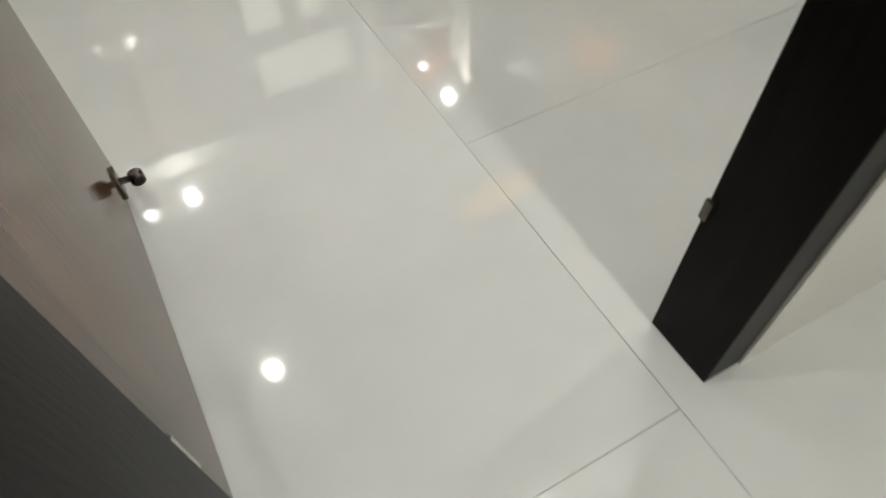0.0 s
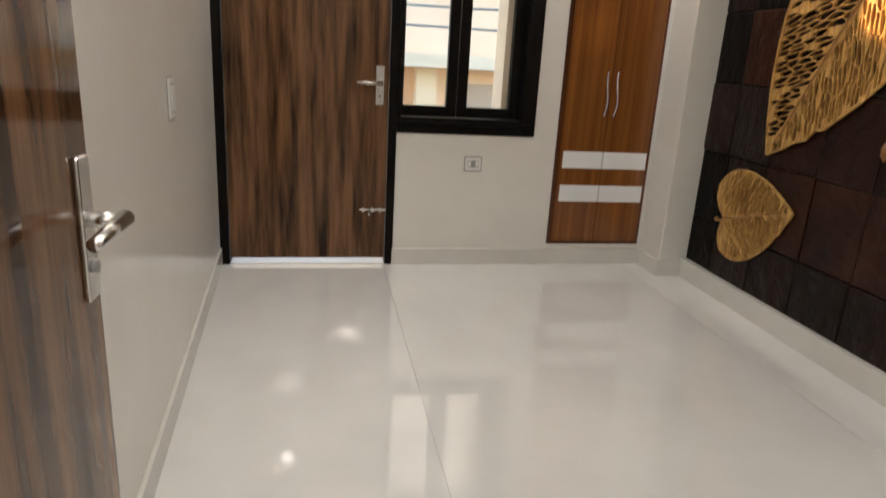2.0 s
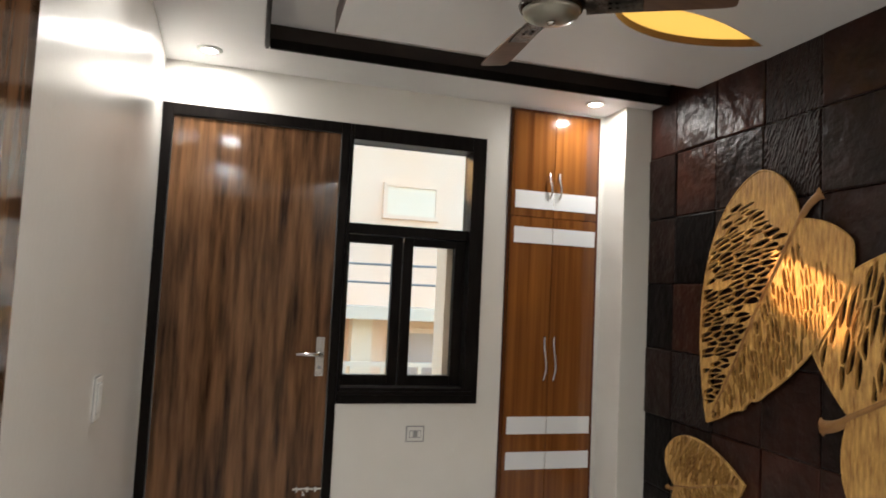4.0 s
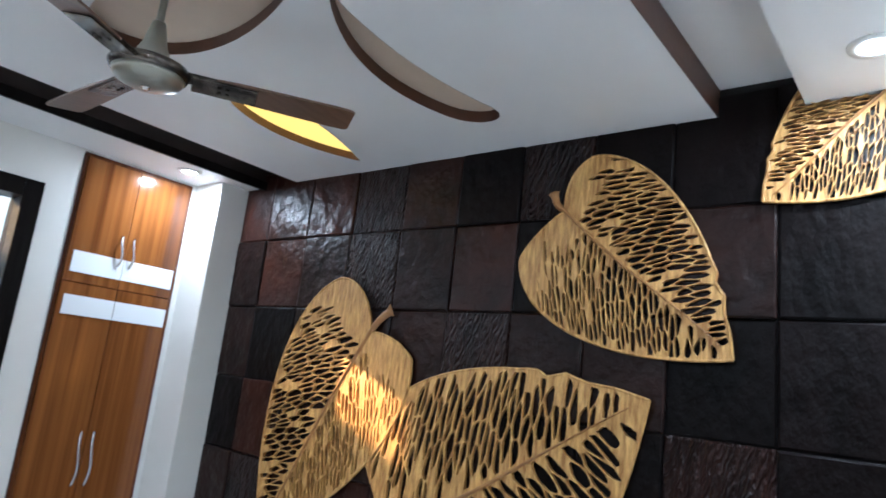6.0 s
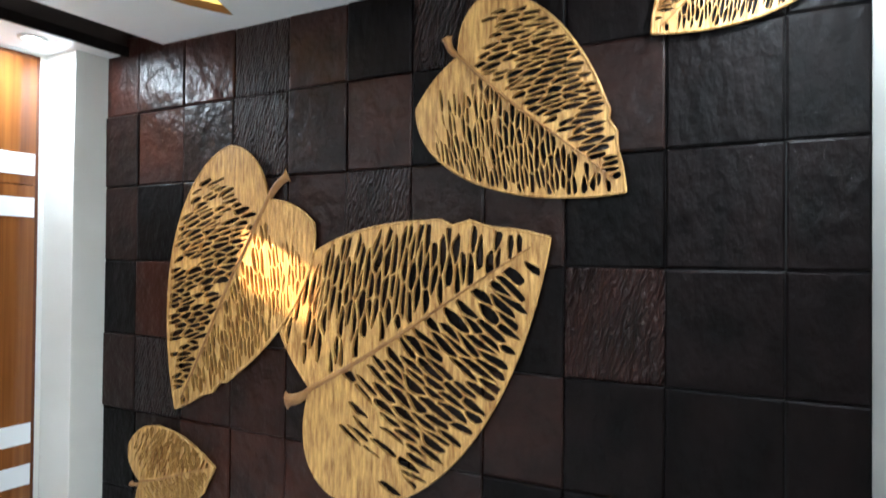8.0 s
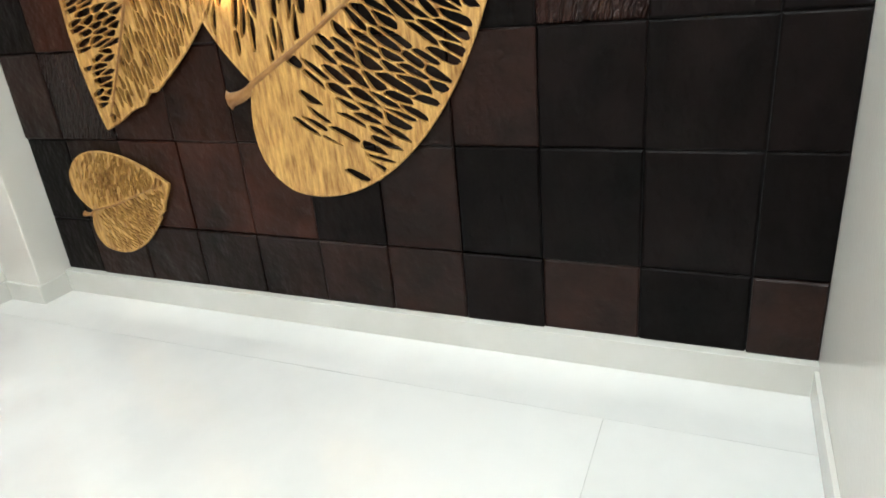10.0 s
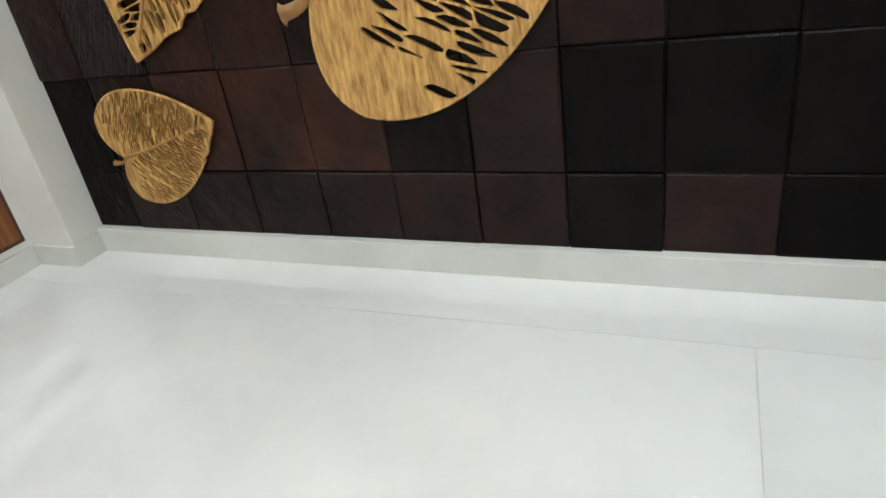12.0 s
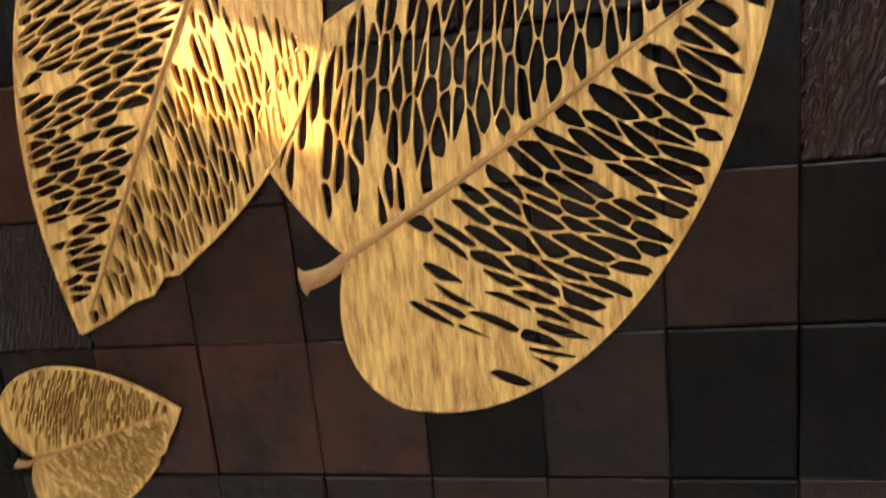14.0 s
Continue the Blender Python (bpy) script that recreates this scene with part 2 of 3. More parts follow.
def plate(outer, holes):
    """Triangles of a flat plate with holes: verts, faces."""
    co, ed, base = [], [], 0
    for loop in [outer] + holes:
        co += [Vector((p[0], p[1])) for p in loop]
        n = len(loop)
        ed += [(base + k, base + (k + 1) % n) for k in range(n)]
        base += n
    v, e, f, *_ = delaunay_2d_cdt(co, ed, [], 1, 1e-6)
    boxes = [(min(p[0] for p in h), max(p[0] for p in h), min(p[1] for p in h), max(p[1] for p in h), [Vector((p[0], p[1])) for p in h]) for h in holes]
    keep = []
    for t in f:
        c = (v[t[0]] + v[t[1]] + v[t[2]]) / 3
        if not any(x0 < c.x < x1 and y0 < c.y < y1 and inside(c, h) for x0, x1, y0, y1, h in boxes):
            keep.append(t)
    return v, keep


cut_banana = bez((1.44, -2.04), (1.62, -1.87), (1.88, -1.76), (2.17, -1.86), 16) + bez((2.17, -1.86), (2.29, -1.90), (2.29, -2.06), (2.17, -2.04), 8) + bez((2.17, -2.04), (1.95, -1.98), (1.70, -1.97), (1.44, -2.04), 14)
cut_point = bez((1.66, -1.27), (1.82, -1.06), (2.14, -1.01), (2.416, -1.18), 18) + bez((2.416, -1.18), (2.20, -1.28), (1.92, -1.42), (1.66, -1.27), 18)
cut_round = bez((1.30, -2.14), (1.46, -1.90), (1.58, -1.42), (1.38, -1.25), 16) + bez((1.38, -1.25), (1.16, -1.13), (1.06, -1.50), (1.30, -2.14), 20)
cut_banana = [p + Vector((0.02, 0.032)) for p in cut_banana]
cut_round = [p + Vector((0.02, 0.03)) for p in cut_round]
CUTS = [cut_banana, cut_point, cut_round]
PX0, PY0, PY1 = 0.735, -2.618, -0.625
bm = bmesh.new()
pv, pf = plate([(PX0, PY0), (W, PY0), (W, PY1), (PX0, PY1)], CUTS)
vs = [bm.verts.new((p.x, p.y, PAN)) for p in pv]
for f in pf:
    bm.faces.new([vs[k] for k in f])
panel = part("ceiling_panel", bm, CEIL)
structure(panel, "white hanging ceiling panel with leaf-shaped recesses", "ceiling")
boxes_part("panel_edge", [(PX0 - 0.003, W, PY0 - 0.003, PY0, PAN - 0.001, HC - 0.001), (PX0 - 0.003, PX0, PY0, PY1 + 0.003, PAN - 0.001, HC - 0.001), (PX0, W, PY1, PY1 + 0.003, PAN - 0.001, HC - 0.001)], BROWN, panel, "dark brown laminate edge")
for loop in CUTS:
    bm = bmesh.new()
    lo = [bm.verts.new((p[0], p[1], PAN - 0.001)) for p in loop]
    hi = [bm.verts.new((p[0], p[1], PAN + 0.042)) for p in loop]
    for k in range(len(loop)):
        j = (k + 1) % len(loop)
        bm.faces.new((lo[k], lo[j], hi[j], hi[k]))
    part("recess_rim", bm, RIM, panel, "curved brown recess rim", smooth=True)
    bm = bmesh.new()
    bm.faces.new([bm.verts.new((p[0], p[1], PAN + 0.04)) for p in loop])
    part("recess_top", bm, CREAM, panel, "cream painted recess")
# Glowing sheet added in place of a hidden strip lighting this recess
mid = sum((Vector((p[0], p[1])) for p in cut_point), Vector((0, 0))) / len(cut_point)
bm = bmesh.new()
low = [mid + (Vector((p[0], p[1])) - mid) * 0.985 for p in cut_point]
f = bm.faces.new([bm.verts.new((p.x, p.y, PAN + 0.030)) for p in low])
up = bmesh.ops.extrude_face_region(bm, geom=[f])
bmesh.ops.translate(bm, verts=[v for v in up["geom"] if isinstance(v, bmesh.types.BMVert)], vec=(0, 0, 0.008))
tagged(part("recess_glow", bm, RECESSGLOW), "warm yellow glowing sheet added for the light inside the ceiling recess", "light panel")

# floor of marble slabs
floor = structure(boxes_part("floor", [(-1.5, W + 0.2, -6.0, -3.4, -0.1, -0.004), (-0.15, W + 0.15, -3.4, T, -0.1, -0.004)], GROUT), "glossy white marble slab floor", "floor")

# skirting
structure(boxes_part("baseboard", [
    (0.9, 2.37, -0.013, 0, 0, 0.09), (2.357, 2.37, -0.225, -0.013, 0, 0.09), (2.357, 2.5, -0.238, -0.225, 0, 0.09),
    (2.5, W, NEAR, -0.225, 0, 0.104), (0.99, 2.5, NEAR, NEAR + 0.013, 0, 0.09)], SKIRT, bev=0.002), "white marble skirting along the walls", "skirting")


structure(lean(box_part("baseboard", (0.0, 0.013, NEAR, 0, 0, 0.09), SKIRT, bev=0.002)), "white marble skirting along the side wall", "skirting")

# ---- doors ----
def lever(parent, x, y, z, way, along):
    """Plate and lever handle; way: the face's outward normal, along: lever direction, both as (x, y)."""
    n, a = Vector((*way, 0)), Vector((*along, 0))
    c = Vector((x, y, z))
    bm = bmesh.new()
    pl, th = 0.022, 0.008
    p0 = c - a * pl - Vector((0, 0, 0.11))
    p1 = c + a * pl + Vector((0, 0, 0.085)) + n * th
    lo = [min(p0[k], p1[k]) for k in range(3)]
    hi = [max(p0[k], p1[k]) for k in range(3)]
    add_box(bm, lo[0], hi[0], lo[1], hi[1], lo[2], hi[2], 0.003)
    handle = part("handle_plate", bm, CHROME, parent, "brushed steel lock plate")
    bm = bmesh.new()
    add_tube(bm, c, c + n * 0.05, 0.011)
    add_tube(bm, c + n * 0.05 - a * 0.011, c + n * 0.05 + a * 0.12, 0.012, 0.009)
    part("lever", bm, CHROME, handle, "brushed steel lever", smooth=True)
    bm = bmesh.new()
    k0 = c - Vector((0, 0, 0.065))
    add_tube(bm, k0 + n * 0.004, k0 + n * 0.014, 0.009)
    part("keyhole", bm, GREY, handle)


def bolt(parent, x, y, z, way, along):
    n, a = Vector((*way, 0)), Vector((*along, 0))
    c = Vector((x, y, z))
    bm = bmesh.new()
    add_tube(bm, c + n * 0.012 - a * 0.05, c + n * 0.012 + a * 0.09, 0.007, n=12)
    for s in (-0.03, 0.02, 0.06):
        q0 = c + a * (s - 0.006) - Vector((0, 0, 0.014))
        q1 = c + a * (s + 0.006) + Vector((0, 0, 0.014)) + n * 0.02
        lo = [min(q0[k], q1[k]) for k in range(3)]
        hi = [max(q0[k], q1[k]) for k in range(3)]
        add_box(bm, lo[0], hi[0], lo[1], hi[1], lo[2], hi[2], 0.002)
    add_tube(bm, c + n * 0.012, c + n * 0.045 - Vector((0, 0, 0.02)), 0.006, n=10)
    part("door_bolt", bm, CHROME, parent, "steel sliding bolt", smooth=False)


door_far = structure(new("door_1"), "closed dark brown wood-grain door in a black frame", "door")
boxes_part("door_frame", [(0.004, 0.05, -0.012, 0.1, 0, 2.15), (0.862, 0.905, -0.012, 0.1, 0, 2.15), (0.05, 0.862, -0.012, 0.1, 2.095, 2.15)], BLACKWOOD, door_far, "black painted frame", bev=0.003)
leaf_far = box_part("door_leaf", (0.053, 0.859, 0.004, 0.04, 0.034, 2.092), DOORWOOD, door_far, bev=0.002)
box_part("threshold", (0.05, 0.862, 0.0, 0.19, -0.003, 0.004), WHITELAM, door_far, "pale stone threshold")
lever(leaf_far, 0.815, 0.004, 0.965, (0, -1), (-1, 0))
bolt(leaf_far, 0.77, 0.004, 0.306, (0, -1), (1, 0))

door_in = structure(new("door_2"), "open dark brown wood-grain door swung into the room", "door")
boxes_part("door_frame", [(0.13, 0.212, -3.40, -3.213, 0, 2.15), (0.915, 0.99, -3.385, -3.257, 0, 2.15), (0.212, 0.915, -3.385, -3.262, 2.085, 2.15)], BLACKWOOD, door_in, "black painted frame", bev=0.003)
leaf_in = box_part("door_leaf", (0.166, 0.203, -3.208, -2.475, 0.008, 2.08), DOORWOOD, door_in, bev=0.002)
lever(leaf_in, 0.203, -2.515, 0.885, (1, 0), (0, -1))
bm = bmesh.new()
add_box(bm, 0.203, 0.209, -2.55, -2.512, 0.02, 0.08, 0.002)
add_tube(bm, (0.206, -2.528, 0.05), (0.232, -2.520, 0.040), 0.007, n=12)
add_lathe(bm, [(0.010, 0.0), (0.015, 0.004), (0.015, 0.026), (0.010, 0.03)], (0.237, -2.518, 0.022), 16)
part("door_stop", bm, FANDARK, leaf_in, "small dark steel door stop")
for hz in (0.25, 1.05, 1.85):
    bm = bmesh.new()
    add_tube(bm, (0.205, -3.209, hz - 0.05), (0.205, -3.209, hz + 0.05), 0.007, n=12)
    part("hinge", bm, CHROME, leaf_in, "steel hinge")
box_part("strike_plate", (0.909, 0.9155, -3.268, -3.2555, 0.29, 0.325), FANDARK, door_in, "steel strike plate")

# ---- window ----
win = structure(new("window_1"), "black-framed window with a top light and two casements", "window")
FY0, FY1 = -0.012, 0.13
boxes_part("window_frame", [(0.907, 0.925, FY0, FY1, 0.72, 2.15), (1.575, 1.652, FY0, FY1, 0.72, 2.15), (0.925, 1.575, FY0, FY1, 2.07, 2.15),
                            (0.925, 1.575, FY0, FY1, 0.72, 0.80), (0.925, 1.575, 0.02, FY1, 1.585, 1.64)], BLACKWOOD, win, bev=0.003)
box_part("outer_reveal", (1.492, 1.60, 0.135, 0.33, 0.72, 1.62), FACADE2, win, "pale plastered outer reveal")
box_part("window_sill", (0.9, 1.62, -0.024, -0.0125, 0.765, 0.785), BLACKWOOD, win, bev=0.004)
for x0, x1 in ((0.927, 1.224), (1.228, 1.573)):
    gx0, gx1 = (0.942, 1.172) if x0 < 1 else (1.283, 1.515)
    cas = boxes_part("casement", [(x0, gx0, 0.055, 0.1, 0.803, 1.583), (gx1, x1, 0.055, 0.1, 0.803, 1.583), (gx0, gx1, 0.055, 0.1, 0.803, 0.857), (gx0, gx1, 0.055, 0.1, 1.541, 1.583)], BLACKWOOD, win, bev=0.002)
    g = box_part("pane", (gx0, gx1, 0.075, 0.079, 0.857, 1.541), GLASS, cas, "clear glass")
    g.visible_shadow = False
g = box_part("pane", (0.925, 1.575, 0.075, 0.079, 1.64, 2.07), GLASS, win, "clear glass")
g.visible_shadow = False
bm = bmesh.new()
add_tube(bm, (1.226, 0.05, 1.555), (1.226, 0.05, 1.60), 0.006, n=10)
part("latch", bm, CHROME, win, "small steel latch")

# ---- wardrobe ----
ward = thing("wardrobe", "tall reddish wood-grain built-in wardrobe with white stripes", "wardrobe", (2.065, 0.1, 0.118))
boxes_part("carcass", [(1.787, 1.803, -0.006, 0.18, 0.12, 2.35), (2.327, 2.343, -0.006, 0.18, 0.12, 2.35), (1.803, 2.327, -0.006, 0.18, 2.334, 2.35), (1.803, 2.327, -0.006, 0.18, 0.12, 0.136), (1.803, 2.327, 0.17, 0.18, 0.136, 2.334)], WARDDARK, ward, bev=0.001)


def sweep(bm, pts, r, n=10):
    """One closed tube of radius r along the points."""
    prev = None
    first = None
    for k, p in enumerate(pts):
        d = (pts[min(k + 1, len(pts) - 1)] - pts[max(k - 1, 0)]).normalized()
        u = d.orthogonal().normalized() if prev is None else (prev[1] - d * prev[1].dot(d)).normalized()
        w = d.cross(u)
        ring = [bm.verts.new(p + (u * math.cos(2 * math.pi * a / n) + w * math.sin(2 * math.pi * a / n)) * r) for a in range(n)]
        if prev:
            for a in range(n):
                bm.faces.new((prev[0][a], prev[0][(a + 1) % n], ring[(a + 1) % n], ring[a]))
        else:
            bm.faces.new(ring)
        prev = (ring, u)
    bm.faces.new(prev[0])


def handle_bar(parent, x, z0, z1):
    bm = bmesh.new()
    sweep(bm, [Vector((x + 0.006 * math.sin(2 * math.pi * k / 14), -0.016 - 0.022 * math.sin(math.pi * k / 14), z0 + (z1 - z0) * k / 14)) for k in range(15)], 0.006)
    part("handle", bm, CHROME, parent, "curved chrome pull", smooth=True)


for x0, x1, hx in ((1.805, 2.0585, 2.033), (2.0615, 2.325, 2.09)):
    for z0, z1, h0, h1, stripes in ((1.745, 2.332, 1.85, 2.0, ((1.79, 1.888),)), (0.138, 1.741, 0.845, 1.085, ((1.597, 1.686), (0.558, 0.651), (0.37, 0.463)))):
        d = box_part("wardrobe_door", (x0, x1, -0.014, 0.006, z0, z1), WARDWOOD, ward, bev=0.0015)
        s0, s1 = max(x0, 1.827), min(x1, 2.32)
        for a, b in stripes:
            box_part("stripe", (s0, s1, -0.017, -0.0138, a, b), WHITELAM, d, "glossy white laminate strip")
        handle_bar(d, hx, h0, h1)
settle(ward)


# ---- ceiling fan ----
FX, FY = 1.262, -1.62
fan = thing("ceiling_fan", "bronze and grey ceiling fan with three brown blades", "ceiling fan", (FX, FY, PAN + 0.04))
bm = bmesh.new()
add_tube(bm, (FX, FY, 2.188), (FX, FY, PAN + 0.04), 0.0095, n=16)
part("rod", bm, FANMETAL, fan, smooth=True)
bm = bmesh.new()
add_lathe(bm, [(0.012, -0.045), (0.035, -0.03), (0.048, 0.0)], (FX, FY, PAN + 0.04), 28)
part("canopy", bm, FANDARK, fan, smooth=True)
bm = bmesh.new()
add_lathe(bm, [(0.052, 0.0), (0.048, 0.012), (0.03, 0.055), (0.017, 0.115), (0.012, 0.12)], (FX, FY, 2.163), 32)
part("motor_cover", bm, FANMETAL, fan, "grey-green conical cover", smooth=True)
bm = bmesh.new()
add_lathe(bm, [(0.05, 0.0), (0.092, -0.004), (0.097, -0.014), (0.092, -0.026), (0.085, -0.03)], (FX, FY, 2.166), 40)
part("motor_ring", bm, FANDARK, fan, "shiny dark bronze ring", smooth=True)
bm = bmesh.new()
add_lathe(bm, [(0.086, 0.0), (0.08, -0.014), (0.055, -0.026), (0.02, -0.031), (0.004, -0.032)], (FX, FY, 2.137), 40)
part("motor_bottom", bm, FANMETAL, fan, smooth=True)
bm = bmesh.new()
add_lathe(bm, [(0.013, 0.0), (0.012, -0.006), (0.006, -0.009)], (FX, FY, 2.106), 16)
part("cap", bm, CHROME, fan, smooth=True)
for ang in (-31, 89, 209):
    m = Matrix.Translation((FX, FY, 2.148)) @ Matrix.Rotation(radians(ang), 4, 'Z') @ Matrix.Rotation(radians(-9), 4, 'X')
    bm = bmesh.new()
    prof = [(0.16, 0.036), (0.22, 0.043), (0.34, 0.048), (0.47, 0.052), (0.505, 0.05), (0.515, 0.043)]
    top = [bm.verts.new((x, w, 0.003)) for x, w in prof] + [bm.verts.new((x, -w, 0.003)) for x, w in reversed(prof)]
    f = bm.faces.new(top)
    r = bmesh.ops.extrude_face_region(bm, geom=[f])
    bmesh.ops.translate(bm, verts=[v for v in r["geom"] if isinstance(v, bmesh.types.BMVert)], vec=(0, 0, -0.006))
    bmesh.ops.transform(bm, matrix=m, verts=bm.verts)
    bl = part("blade", bm, BLADE, fan)
    bm = bmesh.new()
    add_box(bm, 0.07, 0.2, -0.024, 0.024, 0.003, 0.011, 0.003)
    add_box(bm, 0.10, 0.262, -0.036, 0.036, -0.0085, -0.0032, 0.002)
    for sx in (0.168, 0.188):
        add_tube(bm, (sx, 0.012, -0.0115), (sx, 0.012, 0.013), 0.005, n=10)
        add_tube(bm, (sx, -0.012, -0.0115), (sx, -0.012, 0.013), 0.005, n=10)
    bmesh.ops.transform(bm, matrix=m, verts=bm.verts)
    part("bracket", bm, FANDARK, bl, "dark bronze blade bracket")
settle(fan)

# ---- downlights, switches ----
for lx, ly in LAMPS + [(0.9, -4.5)]:
    z = SOF if ly > -3.3 else 2.6
    d = thing("downlight", "round white recessed ceiling downlight, switched on", "downlight", (lx, ly, z), group="ceiling downlights")
    bm = bmesh.new()
    add_lathe(bm, [(0.058, 0.0), (0.057, -0.006), (0.033, -0.007), (0.032, -0.002)], (lx, ly, z), 32)
    part("bezel", bm, PLASTIC, d, "white rim", smooth=True)
    bm = bmesh.new()
    add_lathe(bm, [(0.031, -0.0072), (0.030, -0.0085)], (lx, ly, z), 28)
    part("diffuser", bm, LED, d, "glowing lens")
    settle(d)


def switch_plate(x, y, z, normal, label, wide=0.075, tall=0.12, keys=1):
    """A plate on a wall that faces normal 'x' (towards +x) or 'y' (towards -y)."""
    s = thing("switch_plate", label, "switch plate", (x, y, z))

    def slab(name, a0, a1, z0, z1, d0, d1, m, parent, lab=""):
        if normal == 'x':
            return box_part(name, (x + d0, x + d1, y + a0, y + a1, z + z0, z + z1), m, parent, lab, 0.001)
        return box_part(name, (x + a0, x + a1, y - d1, y - d0, z + z0, z + z1), m, parent, lab, 0.001)

    slab("back_frame", -wide / 2 - 0.006, wide / 2 + 0.006, -tall / 2 - 0.006, tall / 2 + 0.006, 0, 0.0045, GREY, s, "grey outer frame")
    slab("plate", -wide / 2, wide / 2, -tall / 2, tall / 2, 0.0045, 0.009, PLASTIC, s)
    step = (wide - 0.02) / keys
    for k in range(keys):
        a = -wide / 2 + 0.01 + k * step
        slab("rocker", a + 0.003, a + step - 0.003, -tall / 2 + 0.02, tall / 2 - 0.02, 0.009, 0.013, PLASTIC if k != 1 else GREY, s)
        slab("surround", a + 0.0005, a + step - 0.0005, -tall / 2 + 0.016, tall / 2 - 0.016, 0.0085, 0.0105, GREY, s)
    settle(s)


switch_plate(0.055, -1.24, 0.945, 'x', "pale grey modular switch plate on the cream wall", 0.075, 0.12, 1)
switch_plate(1.325, 0.0, 0.565, 'y', "white modular socket plate below the window", 0.085, 0.07, 3)


# ---- leaf wall art ----
def heart(lobes, left, right, bite):
    """Outline of a heart-shaped leaf, notch at 0, tip at (1, 0); lobe depths and half-widths left and right; the side with the torn edge."""
    a, b = lobes
    out = bez((0, 0), (-a * 0.5, left * 0.12), (-a * 1.3, left * 0.42), (-a * 0.7, left * 0.72), 12)
    lside = bez((-a * 0.7, left * 0.72), (0.12 - a * 0.2, left * 1.16), (0.56, left * 1.08), (1, 0), 48)
    rside = bez((1, 0), (0.56, -right * 1.08), (0.12 - b * 0.2, -right * 1.16), (-b * 0.7, -right * 0.72), 48)
    torn = lside if bite > 0 else rside
    for k, p in enumerate(torn):
        u = p[0]
        push = 0.013 * math.exp(-((u - 0.715) / 0.012) ** 2) - 0.014 * math.exp(-((u - 0.76) / 0.022) ** 2) + 0.010 * math.exp(-((u - 0.80) / 0.014) ** 2) - 0.007 * math.exp(-((u - 0.87) / 0.03) ** 2)
        torn[k] = Vector((u + 0.3 * push, p[1] + bite * push))
    out += lside + rside
    out += bez((-b * 0.7, -right * 0.72), (-b * 1.3, -right * 0.42), (-b * 0.5, -right * 0.12), (0, 0), 12)
    return [Vector((p[0], p[1])) for p in out]


def gap(p, poly):
    best = 9.0
    for k in range(len(poly)):
        a, b = poly[k - 1], poly[k]
        d = b - a
        t = max(0.0, min(1.0, (p - a).dot(d) / max(d.length_squared, 1e-12)))
        best = min(best, (p - a - d * t).length)
    return best


def clip(poly, m, n):
    out = []
    for k in range(len(poly)):
        a, b = poly[k - 1], poly[k]
        da, db = (a - m).dot(n), (b - m).dot(n)
        if (da <= 0) != (db <= 0):
            out.append(a + (b - a) * (da / (da - db)))
        if db <= 0:
            out.append(b)
    return out


def vein_cells(outline, rng, long, wide, angle, solid):
    """Elongated net cells between the veins on both sides of the midrib, in leaf lengths."""
    cells = []
    for side, plain_to in ((1, solid[0]), (-1, solid[1])):
        th = radians(angle[0] if side > 0 else angle[1])
        seeds = {}
        for i in range(-2, int(0.9 / long) + 2):
            for j in range(-int(1.1 / wide), int(1.2 / wide) + 2):
                seeds[i, j] = Vector((i + 0.5 * (j % 2) + rng.uniform(-0.42, 0.42), j + rng.uniform(-0.38, 0.38)))
        for (i, j), c in seeds.items():
            poly = [c + Vector(q) for q in ((-2, -2), (2, -2), (2, 2), (-2, 2))]
            for di in (-2, -1, 0, 1, 2):
                for dj in (-2, -1, 0, 1, 2):
                    o = seeds.get((i + di, j + dj))
                    if o is not None and (di or dj):
                        poly = clip(poly, (c + o) / 2, o - c)
            if len(poly) < 3:
                continue
            flat = []
            for q in poly:
                a, b = q.x * long, q.y * wide
                flat.append(Vector((b + a * math.cos(th) + 0.45 * a * a, side * (a * math.sin(th)))))
            c2 = sum(flat, Vector((0, 0))) / len(flat)
            if side * c2.y < 0.014 or not inside(c2, outline) or gap(c2, outline) < 0.009:
                continue
            patch = 0.06 * math.sin(23 * c2.x + 31 * side * c2.y + 3 * side) * math.sin(17 * c2.y + 5)
            plain = plain_to - c2.x + patch + rng.uniform(-0.05, 0.05)
            if plain > 0 or rng.random() < 0.05 + 1.6 * max(0.0, patch - 0.02):
                continue
            strand = 0.0014 + 0.0024 * max(0.0, min(1.0, (plain_to + 0.3 - c2.x) / 0.3)) + rng.uniform(-0.0003, 0.0008)
            pts = flat
            for k in range(len(flat)):
                a, b = flat[k - 1], flat[k]
                n = Vector((b.y - a.y, a.x - b.x))
                if n.length < 1e-6:
                    continue
                n.normalize()
                if n.dot(c2 - a) > 0:
                    n = -n
                pts = clip(pts, a - n * strand, n)
                if len(pts) < 3:
                    break
            if len(pts) < 3:
                continue
            soft = []
            for k in range(len(pts)):
                a, b = pts[k - 1], pts[k]
                soft += [a.lerp(b, 0.22), a.lerp(b, 0.78)]
            c2 = sum(soft, Vector((0, 0))) / len(soft)
            bad = False
            for k, p in enumerate(soft):
                f = 1.0
                while f > 0.1:
                    q = c2 + (p - c2) * f
                    if side * q.y > 0.0055 and inside(q, outline) and gap(q, outline) > 0.006:
                        break
                    f -= 0.12
                bad = bad or f < 0.15
                soft[k] = c2 + (p - c2) * max(f, 0.1)
            if not bad:
                cells.append(soft)
    return cells


